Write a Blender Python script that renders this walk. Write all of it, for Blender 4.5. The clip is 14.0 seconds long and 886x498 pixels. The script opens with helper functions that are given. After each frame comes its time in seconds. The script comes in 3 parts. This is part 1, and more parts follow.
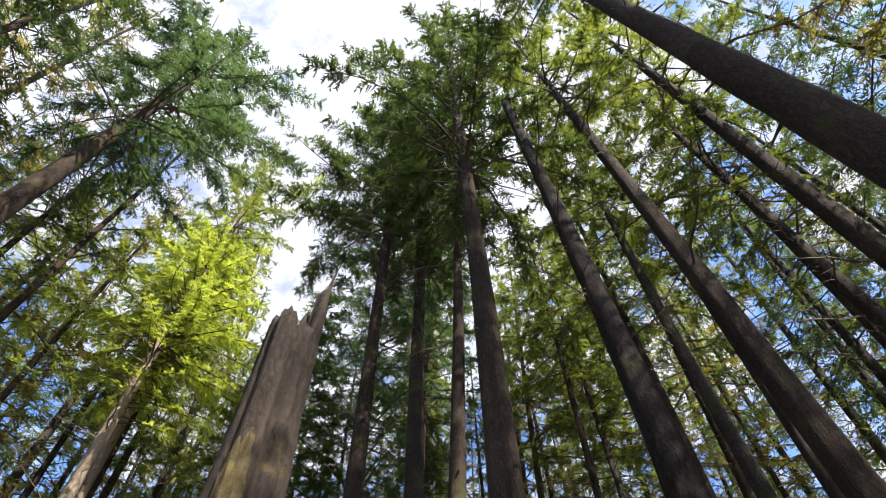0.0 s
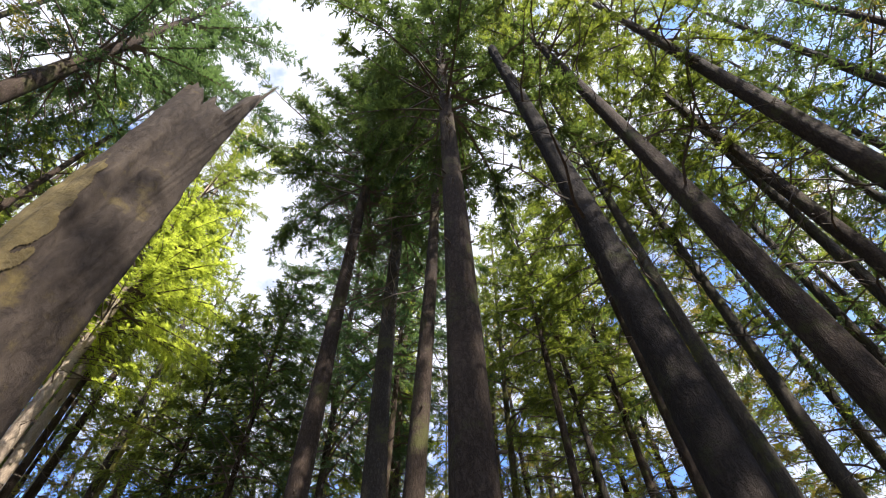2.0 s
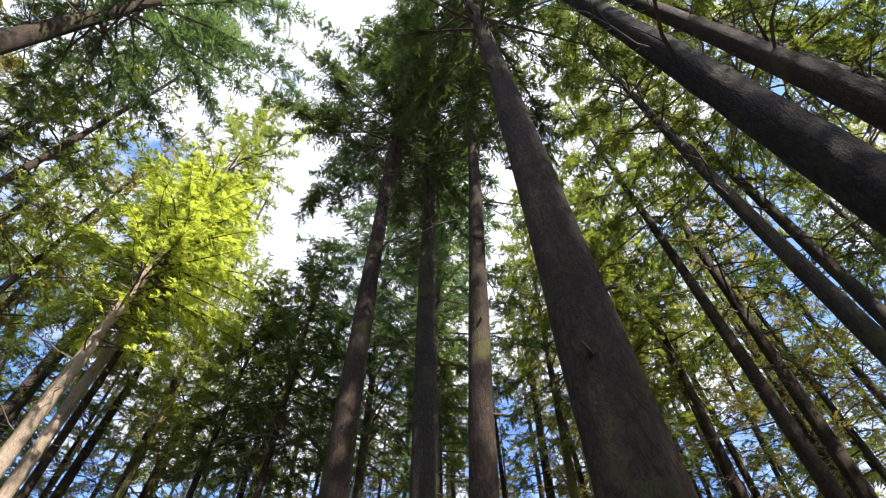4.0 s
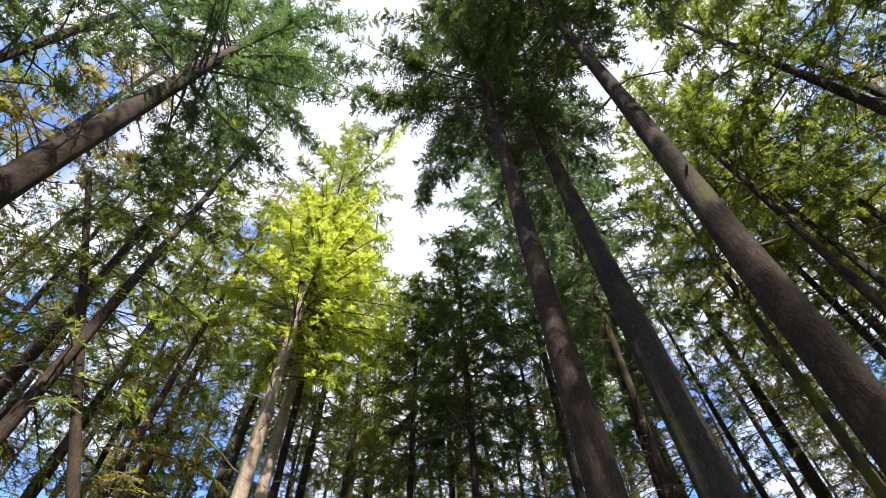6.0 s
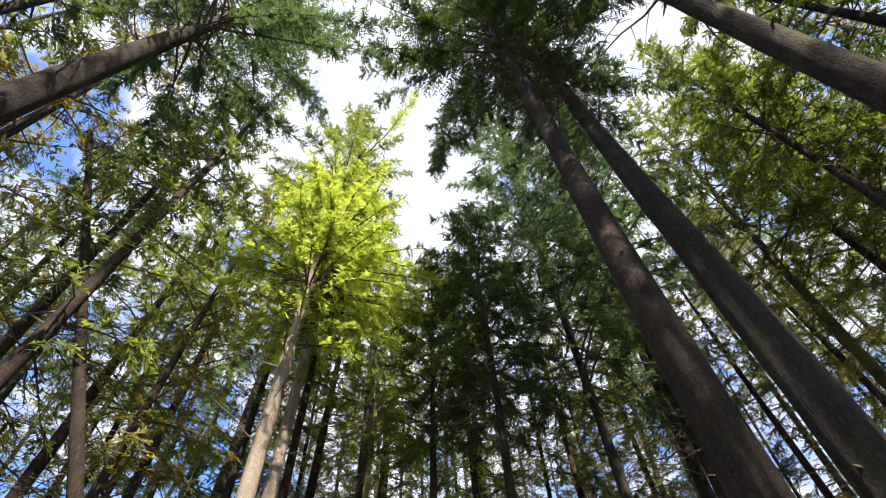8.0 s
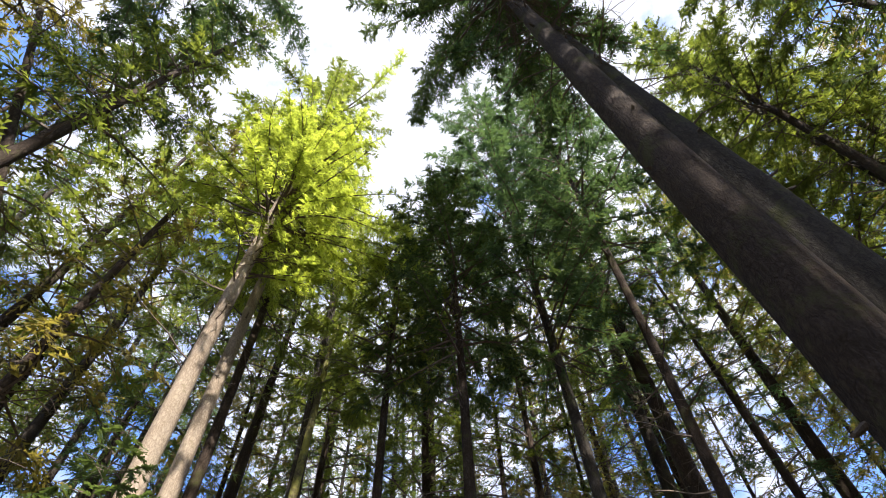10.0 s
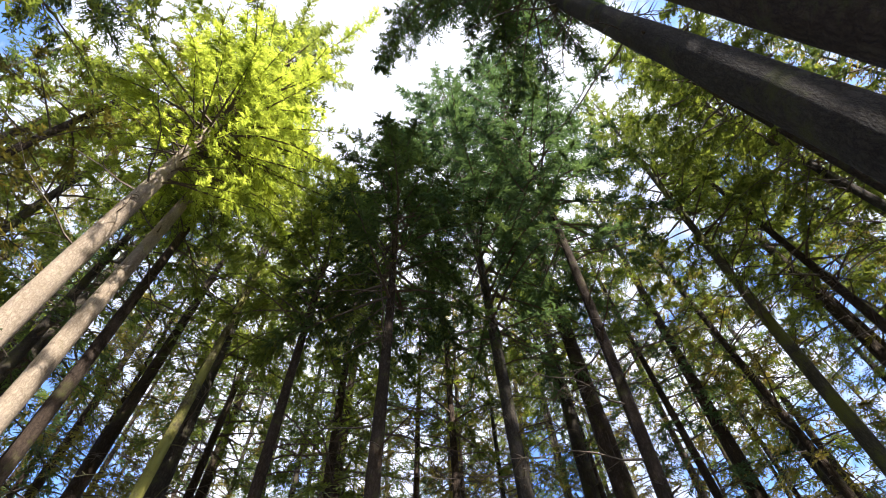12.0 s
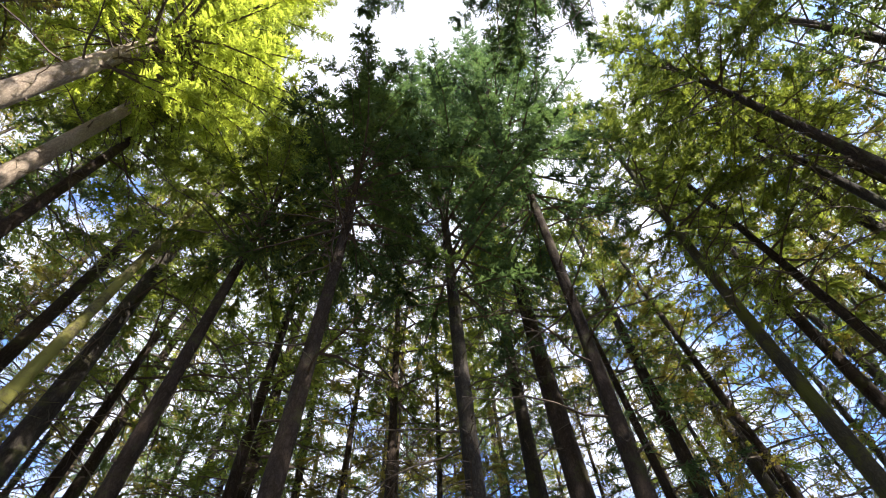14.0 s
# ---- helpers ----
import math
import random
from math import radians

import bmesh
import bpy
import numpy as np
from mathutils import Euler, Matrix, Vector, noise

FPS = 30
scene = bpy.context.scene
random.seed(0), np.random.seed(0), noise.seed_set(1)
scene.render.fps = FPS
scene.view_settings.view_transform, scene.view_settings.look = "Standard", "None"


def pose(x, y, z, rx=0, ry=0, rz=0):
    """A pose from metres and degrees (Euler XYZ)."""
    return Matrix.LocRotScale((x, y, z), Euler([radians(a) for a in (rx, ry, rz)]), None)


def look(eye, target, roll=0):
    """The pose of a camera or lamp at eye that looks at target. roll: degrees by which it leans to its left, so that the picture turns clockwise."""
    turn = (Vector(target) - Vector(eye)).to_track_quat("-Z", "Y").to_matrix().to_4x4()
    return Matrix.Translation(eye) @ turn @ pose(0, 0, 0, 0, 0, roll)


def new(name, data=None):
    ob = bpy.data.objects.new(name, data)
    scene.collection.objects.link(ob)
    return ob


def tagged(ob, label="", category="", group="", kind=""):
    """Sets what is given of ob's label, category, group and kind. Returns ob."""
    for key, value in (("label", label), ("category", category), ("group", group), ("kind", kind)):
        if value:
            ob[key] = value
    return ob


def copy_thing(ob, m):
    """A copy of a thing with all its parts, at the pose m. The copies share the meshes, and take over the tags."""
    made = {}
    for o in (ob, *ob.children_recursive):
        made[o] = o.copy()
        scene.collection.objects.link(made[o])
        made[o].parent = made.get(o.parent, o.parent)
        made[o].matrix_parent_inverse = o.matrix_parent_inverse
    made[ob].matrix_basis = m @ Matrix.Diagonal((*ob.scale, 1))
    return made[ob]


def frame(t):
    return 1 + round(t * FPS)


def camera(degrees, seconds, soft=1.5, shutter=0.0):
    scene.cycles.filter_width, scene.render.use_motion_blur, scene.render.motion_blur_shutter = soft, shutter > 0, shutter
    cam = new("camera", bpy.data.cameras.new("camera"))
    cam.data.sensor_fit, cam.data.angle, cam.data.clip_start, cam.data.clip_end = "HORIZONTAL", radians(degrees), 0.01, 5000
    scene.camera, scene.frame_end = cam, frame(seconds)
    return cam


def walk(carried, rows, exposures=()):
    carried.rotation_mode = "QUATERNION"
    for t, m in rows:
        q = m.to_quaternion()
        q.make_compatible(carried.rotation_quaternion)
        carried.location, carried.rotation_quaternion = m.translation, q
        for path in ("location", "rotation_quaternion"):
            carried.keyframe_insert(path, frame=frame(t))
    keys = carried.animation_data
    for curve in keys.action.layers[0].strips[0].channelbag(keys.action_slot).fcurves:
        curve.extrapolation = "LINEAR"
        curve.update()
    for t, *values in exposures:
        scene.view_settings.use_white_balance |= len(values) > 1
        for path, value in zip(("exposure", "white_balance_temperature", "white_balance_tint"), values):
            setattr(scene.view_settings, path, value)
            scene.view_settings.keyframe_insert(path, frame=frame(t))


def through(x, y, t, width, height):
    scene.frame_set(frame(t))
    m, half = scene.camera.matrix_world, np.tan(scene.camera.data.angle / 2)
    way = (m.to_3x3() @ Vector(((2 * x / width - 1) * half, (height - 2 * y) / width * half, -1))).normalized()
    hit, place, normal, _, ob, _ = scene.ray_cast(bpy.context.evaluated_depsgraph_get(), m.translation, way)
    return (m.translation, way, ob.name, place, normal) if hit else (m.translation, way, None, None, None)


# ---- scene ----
cam = camera(76.9, 14.0, soft=1.0)
PATH = [
    (0.0, 0.000, 0.000, 1.581, 146.82, 0.78, 0.00),
    (0.5, -0.026, 0.490, 1.569, 146.72, 0.82, -0.11),
    (1.0, 0.035, 0.988, 1.527, 146.89, 0.81, -0.52),
    (1.5, 0.205, 1.463, 1.515, 147.17, 0.81, -2.12),
    (2.0, 0.316, 1.921, 1.521, 147.18, 0.85, -2.73),
    (2.2, 0.324, 2.126, 1.527, 147.18, 0.60, -2.84),
    (4.3, -0.333, 4.250, 1.539, 146.89, 0.23, 2.92),
    (4.5, -0.461, 4.439, 1.551, 146.83, 0.28, 5.46),
    (5.0, -0.793, 4.876, 1.570, 147.13, 0.57, 12.54),
    (5.5, -1.194, 5.278, 1.577, 147.34, 1.09, 17.97),
    (6.0, -1.627, 5.631, 1.566, 147.65, 1.33, 22.33),
    (6.5, -1.974, 5.926, 1.544, 147.90, 1.47, 23.86),
    (7.0, -2.344, 6.263, 1.588, 148.00, 1.64, 24.72),
    (7.5, -2.691, 6.627, 1.590, 148.15, 1.74, 24.70),
    (7.7, -2.815, 6.810, 1.566, 148.30, 1.84, 24.17),
    (9.8, -3.881, 9.284, 1.372, 149.13, 1.72, 18.27),
    (10.0, -3.973, 9.454, 1.438, 149.20, 1.72, 16.71),
    (10.5, -3.994, 9.970, 1.441, 149.38, 2.02, 11.06),
    (11.0, -4.111, 10.532, 1.519, 149.39, 2.08, 8.30),
    (11.5, -4.206, 11.201, 1.493, 149.94, 1.92, 7.46),
    (12.0, -4.326, 11.884, 1.488, 150.35, 2.13, 6.94),
    (12.5, -4.397, 12.493, 1.582, 150.70, 1.99, 6.51),
    (13.0, -4.456, 13.049, 1.615, 150.91, 2.20, 1.95),
    (13.5, -4.507, 13.675, 1.719, 151.20, 2.24, -0.41),
    (14.0, -4.553, 14.287, 1.752, 151.72, 2.35, -1.12),
]
walk(cam, [(t, pose(*p)) for t, *p in PATH], exposures=[(t, e, 6250, 12) for t, e in ((0.0, 1.2), (2.0, 1.35), (4.5, 1.45), (7.0, 1.25), (10.5, 1.4), (12.5, 1.6), (14.0, 1.65))])

# exposures and light -------------------------------------------------------
SUN_AZ, SUN_EL = 143.0, 46.0     # degrees: compass bearing of the sun (0 = +y, clockwise) and its height
world = bpy.data.worlds.new("sky")
scene.world = world
world.use_nodes = True
wn, wl = world.node_tree.nodes, world.node_tree.links
wn.clear()


def wnode(kind, **values):
    n = wn.new(kind)
    for key, value in values.items():
        n.inputs[key].default_value = value
    return n


sky = wn.new("ShaderNodeTexSky")
sky.sky_type = "NISHITA"
sky.sun_disc = False
sky.sun_elevation = radians(SUN_EL)
sky.sun_rotation = radians(SUN_AZ)
coord = wn.new("ShaderNodeTexCoord")
drift = wn.new("ShaderNodeMapping")
drift.inputs["Location"].default_value = (0.35, 0.1, 0.0)
clouds = wnode("ShaderNodeTexNoise", Scale=6.0, Detail=7.0, Roughness=0.62)
cover = wn.new("ShaderNodeValToRGB")
cover.color_ramp.elements[0].position, cover.color_ramp.elements[1].position = 0.45, 0.60
blend = wn.new("ShaderNodeMix")
blend.data_type = "RGBA"
blend.inputs["B"].default_value = (5.2, 5.3, 5.8, 1)
sky_light = wnode("ShaderNodeBackground", Strength=0.085)
sky_out = wn.new("ShaderNodeOutputWorld")
wl.new(coord.outputs["Generated"], drift.inputs["Vector"])
wl.new(drift.outputs["Vector"], clouds.inputs["Vector"])
bank = wn.new("ShaderNodeVectorMath")
bank.operation = "DOT_PRODUCT"
bank.inputs[1].default_value = Vector((-0.12, 0.36, 0.92)).normalized()
swell = wn.new("ShaderNodeMapRange")
swell.inputs["From Min"].default_value, swell.inputs["From Max"].default_value = 0.80, 0.99
swell.inputs["To Min"].default_value, swell.inputs["To Max"].default_value = 0.0, 0.2
heap = wn.new("ShaderNodeMath")
heap.operation = "ADD"
deep = wn.new("ShaderNodeMix")
deep.data_type, deep.blend_type = "RGBA", "MULTIPLY"
deep.inputs["Factor"].default_value = 1.0
deep.inputs["B"].default_value = (1.5, 1.75, 2.3, 1)
wl.new(coord.outputs["Generated"], bank.inputs[0])
wl.new(bank.outputs["Value"], swell.inputs["Value"])
wl.new(clouds.outputs["Fac"], heap.inputs[0])
wl.new(swell.outputs["Result"], heap.inputs[1])
wl.new(heap.outputs["Value"], cover.inputs["Fac"])
wl.new(cover.outputs["Color"], blend.inputs["Factor"])
wl.new(sky.outputs["Color"], deep.inputs["A"])
wl.new(deep.outputs["Result"], blend.inputs["A"])
wl.new(blend.outputs["Result"], sky_light.inputs["Color"])
wl.new(sky_light.outputs["Background"], sky_out.inputs["Surface"])

sun = new("sun", bpy.data.lights.new("sun", "SUN"))
sun.data.energy, sun.data.angle, sun.data.color = 5.0, radians(0.5), (1.0, 0.94, 0.84)
sun_way = Vector((math.sin(radians(SUN_AZ)) * math.cos(radians(SUN_EL)), math.cos(radians(SUN_AZ)) * math.cos(radians(SUN_EL)), math.sin(radians(SUN_EL))))
sun.matrix_world = look(sun_way * 120, (0, 0, 0))


# materials -----------------------------------------------------------------
def material(name):
    m = bpy.data.materials.new(name)
    m.use_nodes = True
    m.node_tree.nodes.clear()
    return m, m.node_tree.nodes, m.node_tree.links


def ramp(nodes, stops):
    r = nodes.new("ShaderNodeValToRGB")
    while len(r.color_ramp.elements) < len(stops):
        r.color_ramp.elements.new(0.5)
    for e, (at, c) in zip(r.color_ramp.elements, stops):
        e.position, e.color = at, (*c, 1)
    return r


def bark(name, dark, light, moss=(0.09, 0.10, 0.02), mossy=0.62, furrow=15.0, depth=0.02, stretch=0.3):
    """Scaly bark: ragged vertical plates of two sizes, fine grain, weathered stretches, blotches of moss and lichen."""
    m, n, l = material(name)

    def noise(scale, detail, rough, vector):
        t = n.new("ShaderNodeTexNoise")
        t.inputs["Scale"].default_value, t.inputs["Detail"].default_value, t.inputs["Roughness"].default_value = scale, detail, rough
        l.new(vector, t.inputs["Vector"])
        return t.outputs["Fac"]

    def mad(a, k, b, clamp=False):
        t = n.new("ShaderNodeMath")
        t.operation, t.use_clamp = "MULTIPLY_ADD", clamp
        t.inputs[1].default_value = k
        l.new(a, t.inputs[0])
        if isinstance(b, float):
            t.inputs[2].default_value = b
        else:
            l.new(b, t.inputs[2])
        return t.outputs["Value"]

    co, ma = n.new("ShaderNodeTexCoord"), n.new("ShaderNodeMapping")
    where = co.outputs["Object"]
    ma.inputs["Scale"].default_value = (1, 1, stretch)
    l.new(where, ma.inputs["Vector"])
    warp = n.new("ShaderNodeTexNoise")
    warp.inputs["Scale"].default_value, warp.inputs["Detail"].default_value = 9.0, 4.0
    l.new(where, warp.inputs["Vector"])
    bend = n.new("ShaderNodeVectorMath")
    bend.operation = "MULTIPLY_ADD"
    bend.inputs[1].default_value = (0.11, 0.11, 0.11)
    l.new(warp.outputs["Color"], bend.inputs[0])
    l.new(ma.outputs["Vector"], bend.inputs[2])
    edges = []
    for size in (1.1, 2.7):
        plates = n.new("ShaderNodeTexVoronoi")
        plates.feature = "DISTANCE_TO_EDGE"
        plates.inputs["Scale"].default_value = furrow * size
        l.new(bend.outputs["Vector"], plates.inputs["Vector"])
        edges.append(mad(plates.outputs["Distance"], 2.4, 0.0, True))
    grain = noise(furrow * 5, 8, 0.75, bend.outputs["Vector"])
    relief = mad(grain, 1.1, mad(edges[1], 0.35, mad(edges[0], 0.5, 0.0)))
    weather = noise(0.55, 4, 0.6, where)
    shade = mad(weather, 0.7, mad(relief, 0.55, -0.22))
    mid = tuple((a + b) / 2 for a, b in zip(dark, light))
    tint = ramp(n, [(0.15, tuple(c * 0.5 for c in dark)), (0.42, dark), (0.66, mid), (0.95, light)])
    l.new(shade, tint.inputs["Fac"])
    growth = mad(noise(14.0, 6, 0.7, where), 0.3, mad(noise(1.1, 5, 0.6, where), 1.0, -0.15))
    patch = ramp(n, [(mossy - 0.05, (0, 0, 0)), (mossy + 0.08, (1, 1, 1))])
    l.new(growth, patch.inputs["Fac"])
    mix = n.new("ShaderNodeMix")
    mix.data_type = "RGBA"
    mix.inputs["B"].default_value = (*moss, 1)
    l.new(patch.outputs["Color"], mix.inputs["Factor"])
    l.new(tint.outputs["Color"], mix.inputs["A"])
    bump = n.new("ShaderNodeBump")
    bump.inputs["Strength"].default_value, bump.inputs["Distance"].default_value = 0.9, depth
    l.new(relief, bump.inputs["Height"])
    bsdf, out = n.new("ShaderNodeBsdfPrincipled"), n.new("ShaderNodeOutputMaterial")
    bsdf.inputs["Roughness"].default_value = 0.92
    bsdf.inputs["Specular IOR Level"].default_value = 0.2
    l.new(mix.outputs["Result"], bsdf.inputs["Base Color"])
    l.new(bump.outputs["Normal"], bsdf.inputs["Normal"])
    l.new(bsdf.outputs["BSDF"], out.inputs["Surface"])
    return m


def leaves(name, dark, light, through=0.5):
    """Thin needles: reflect and let light through, each spray a little different."""
    m, n, l = material(name)
    geo, info = n.new("ShaderNodeNewGeometry"), n.new("ShaderNodeObjectInfo")
    co, big = n.new("ShaderNodeTexCoord"), n.new("ShaderNodeTexNoise")
    big.inputs["Scale"].default_value, big.inputs["Detail"].default_value = 0.7, 3
    l.new(co.outputs["Object"], big.inputs["Vector"])
    add = n.new("ShaderNodeMath")
    add.operation = "MULTIPLY_ADD"
    add.inputs[1].default_value = 0.45
    l.new(geo.outputs["Random Per Island"], add.inputs[0])
    l.new(big.outputs["Fac"], add.inputs[2])
    shift = n.new("ShaderNodeMath")
    shift.operation = "MULTIPLY_ADD"
    shift.inputs[1].default_value = 0.2
    l.new(info.outputs["Random"], shift.inputs[0])
    l.new(add.outputs["Value"], shift.inputs[2])
    tint = ramp(n, [(0.4, dark), (1.0, light)])
    l.new(shift.outputs["Value"], tint.inputs["Fac"])
    bsdf = n.new("ShaderNodeBsdfPrincipled")
    bsdf.inputs["Roughness"].default_value = 0.55
    bsdf.inputs["Specular IOR Level"].default_value = 0.35
    glow = n.new("ShaderNodeBsdfTranslucent")
    warm = n.new("ShaderNodeMix")
    warm.data_type, warm.blend_type = "RGBA", "MULTIPLY"
    warm.inputs["Factor"].default_value = 1.0
    warm.inputs["B"].default_value = (2.1, 2.0, 0.9, 1)
    l.new(tint.outputs["Color"], warm.inputs["A"])
    mix, out = n.new("ShaderNodeMixShader"), n.new("ShaderNodeOutputMaterial")
    mix.inputs[0].default_value = through
    l.new(tint.outputs["Color"], bsdf.inputs["Base Color"])
    l.new(warm.outputs["Result"], glow.inputs["Color"])
    l.new(bsdf.outputs["BSDF"], mix.inputs[1])
    l.new(glow.outputs["BSDF"], mix.inputs[2])
    l.new(mix.outputs["Shader"], out.inputs["Surface"])
    return m


def plain(name, a, b, scale, rough=0.9, depth=0.02):
    m, n, l = material(name)
    co, t = n.new("ShaderNodeTexCoord"), n.new("ShaderNodeTexNoise")
    t.inputs["Scale"].default_value, t.inputs["Detail"].default_value, t.inputs["Roughness"].default_value = scale, 9, 0.68
    l.new(co.outputs["Object"], t.inputs["Vector"])
    c = ramp(n, [(0.3, a), (0.7, b)])
    l.new(t.outputs["Fac"], c.inputs["Fac"])
    bump = n.new("ShaderNodeBump")
    bump.inputs["Strength"].default_value, bump.inputs["Distance"].default_value = 0.8, depth
    l.new(t.outputs["Fac"], bump.inputs["Height"])
    bsdf, out = n.new("ShaderNodeBsdfPrincipled"), n.new("ShaderNodeOutputMaterial")
    bsdf.inputs["Roughness"].default_value = rough
    l.new(c.outputs["Color"], bsdf.inputs["Base Color"])
    l.new(bump.outputs["Normal"], bsdf.inputs["Normal"])
    l.new(bsdf.outputs["BSDF"], out.inputs["Surface"])
    return m


BARK_BROWN = bark("bark_brown", (0.029, 0.019, 0.013), (0.090, 0.062, 0.043), moss=(0.070, 0.066, 0.022), mossy=0.60, furrow=13)
BARK_GREY = bark("bark_grey", (0.033, 0.026, 0.020), (0.095, 0.077, 0.059), moss=(0.080, 0.078, 0.028), mossy=0.58, furrow=15)
# for the sunlit trunks: the sun's brightness is put into this bark colour
BARK_SUNLIT = bark("bark_sunlit", (0.22, 0.165, 0.115), (0.48, 0.39, 0.29), moss=(0.16, 0.13, 0.07), mossy=0.66, furrow=15, depth=0.012)
BARK_MOSS = bark("bark_mossy", (0.06, 0.050, 0.032), (0.15, 0.125, 0.078), moss=(0.13, 0.125, 0.028), mossy=0.50)
# yellow moss, its colour lightened as if the sun lay on it
MOSS_SUNLIT = bark("bark_sunlit_moss", (0.10, 0.085, 0.04), (0.24, 0.20, 0.10), moss=(0.27, 0.25, 0.06), mossy=0.46)
DEADWOOD = bark("dead_wood", (0.027, 0.019, 0.014), (0.074, 0.055, 0.040), moss=(0.12, 0.088, 0.028), mossy=0.62, furrow=7, depth=0.008, stretch=0.06)
SNAGWOOD = bark("snag_bark", (0.017, 0.012, 0.009), (0.054, 0.040, 0.031), moss=(0.06, 0.058, 0.022), mossy=0.62, furrow=12)
TWIG = plain("twig_bark", (0.06, 0.042, 0.028), (0.17, 0.125, 0.088), 30)
TWIG_MOSS = plain("mossy_twig_bark", (0.08, 0.075, 0.03), (0.19, 0.17, 0.08), 30)
LEAF_DARK = leaves("needles_dark", (0.026, 0.044, 0.022), (0.085, 0.120, 0.048), 0.42)
LEAF_MID = leaves("needles_green", (0.040, 0.060, 0.022), (0.160, 0.190, 0.052), 0.52)
LEAF_OLIVE = leaves("needles_olive", (0.058, 0.054, 0.022), (0.190, 0.160, 0.055), 0.48)
LEAF_BLUE = leaves("needles_bluish", (0.030, 0.056, 0.040), (0.075, 0.118, 0.068), 0.46)
# yellower needles, with sunlight on the foliage put into their colour
LEAF_SUNLIT = leaves("needles_sunlit_yellow", (0.080, 0.115, 0.027), (0.320, 0.370, 0.092), 0.60)
# yellow of the sunlight painted on the stump's flank
STUMP_SUN = plain("painted_stump_sun", (0.052, 0.036, 0.013), (0.125, 0.090, 0.027), 9.0, 0.95, 0.02)
SOIL = plain("forest_floor", (0.035, 0.025, 0.015), (0.10, 0.075, 0.04), 3.0, 0.95, 0.05)


# builders ------------------------------------------------------------------
def mesh_from(name, verts, tris, mats, index=None, smooth=False):
    """One mesh from arrays: verts (n, 3) and tris (m, 3)."""
    me = bpy.data.meshes.new(name)
    me.vertices.add(len(verts))
    me.vertices.foreach_set("co", np.asarray(verts, np.float32).ravel())
    me.loops.add(3 * len(tris))
    me.loops.foreach_set("vertex_index", np.asarray(tris, np.int32).ravel())
    me.polygons.add(len(tris))
    me.polygons.foreach_set("loop_start", np.arange(0, 3 * len(tris), 3, dtype=np.int32))
    for mat in mats:
        me.materials.append(mat)
    if index is not None:
        me.polygons.foreach_set("material_index", np.asarray(index, np.int32))
    me.polygons.foreach_set("use_smooth", np.full(len(tris), smooth, bool))
    me.update(calc_edges=True)
    return me


def child(name, me, parent, label="", m=None):
    ob = new(name, me)
    ob.parent = parent
    if m is not None:
        ob.matrix_basis = m
    return tagged(ob, label)


def tube(points, radii, sides):
    """Arrays of a tapered tube along points, closed at its end."""
    p, r = np.asarray(points, float), np.asarray(radii, float)
    n = len(p)
    way = np.gradient(p, axis=0)
    way /= np.linalg.norm(way, axis=1)[:, None] + 1e-9
    ref = np.where(np.abs(way[:, 2:3]) > 0.8, (1.0, 0, 0), (0, 0, 1.0))
    u = np.cross(way, ref)
    u /= np.linalg.norm(u, axis=1)[:, None]
    v = np.cross(way, u)
    a = np.arange(sides) * 2 * np.pi / sides
    ring = p[:, None] + r[:, None, None] * (np.cos(a)[None, :, None] * u[:, None] + np.sin(a)[None, :, None] * v[:, None])
    i, j = np.meshgrid(np.arange(n - 1), np.arange(sides), indexing="ij")
    k = (j + 1) % sides
    a0, a1, b0, b1 = i * sides + j, i * sides + k, (i + 1) * sides + j, (i + 1) * sides + k
    tris = np.concatenate([np.stack([a0, a1, b1], -1).reshape(-1, 3), np.stack([a0, b1, b0], -1).reshape(-1, 3)])
    return ring.reshape(-1, 3), tris


def trunk_radius(r, z, H):
    return r * (1.0 - 0.86 * np.clip(z / H, 0, 1) ** 1.25) + 0.3 * r * np.exp(-np.maximum(z, 0) / 0.55)


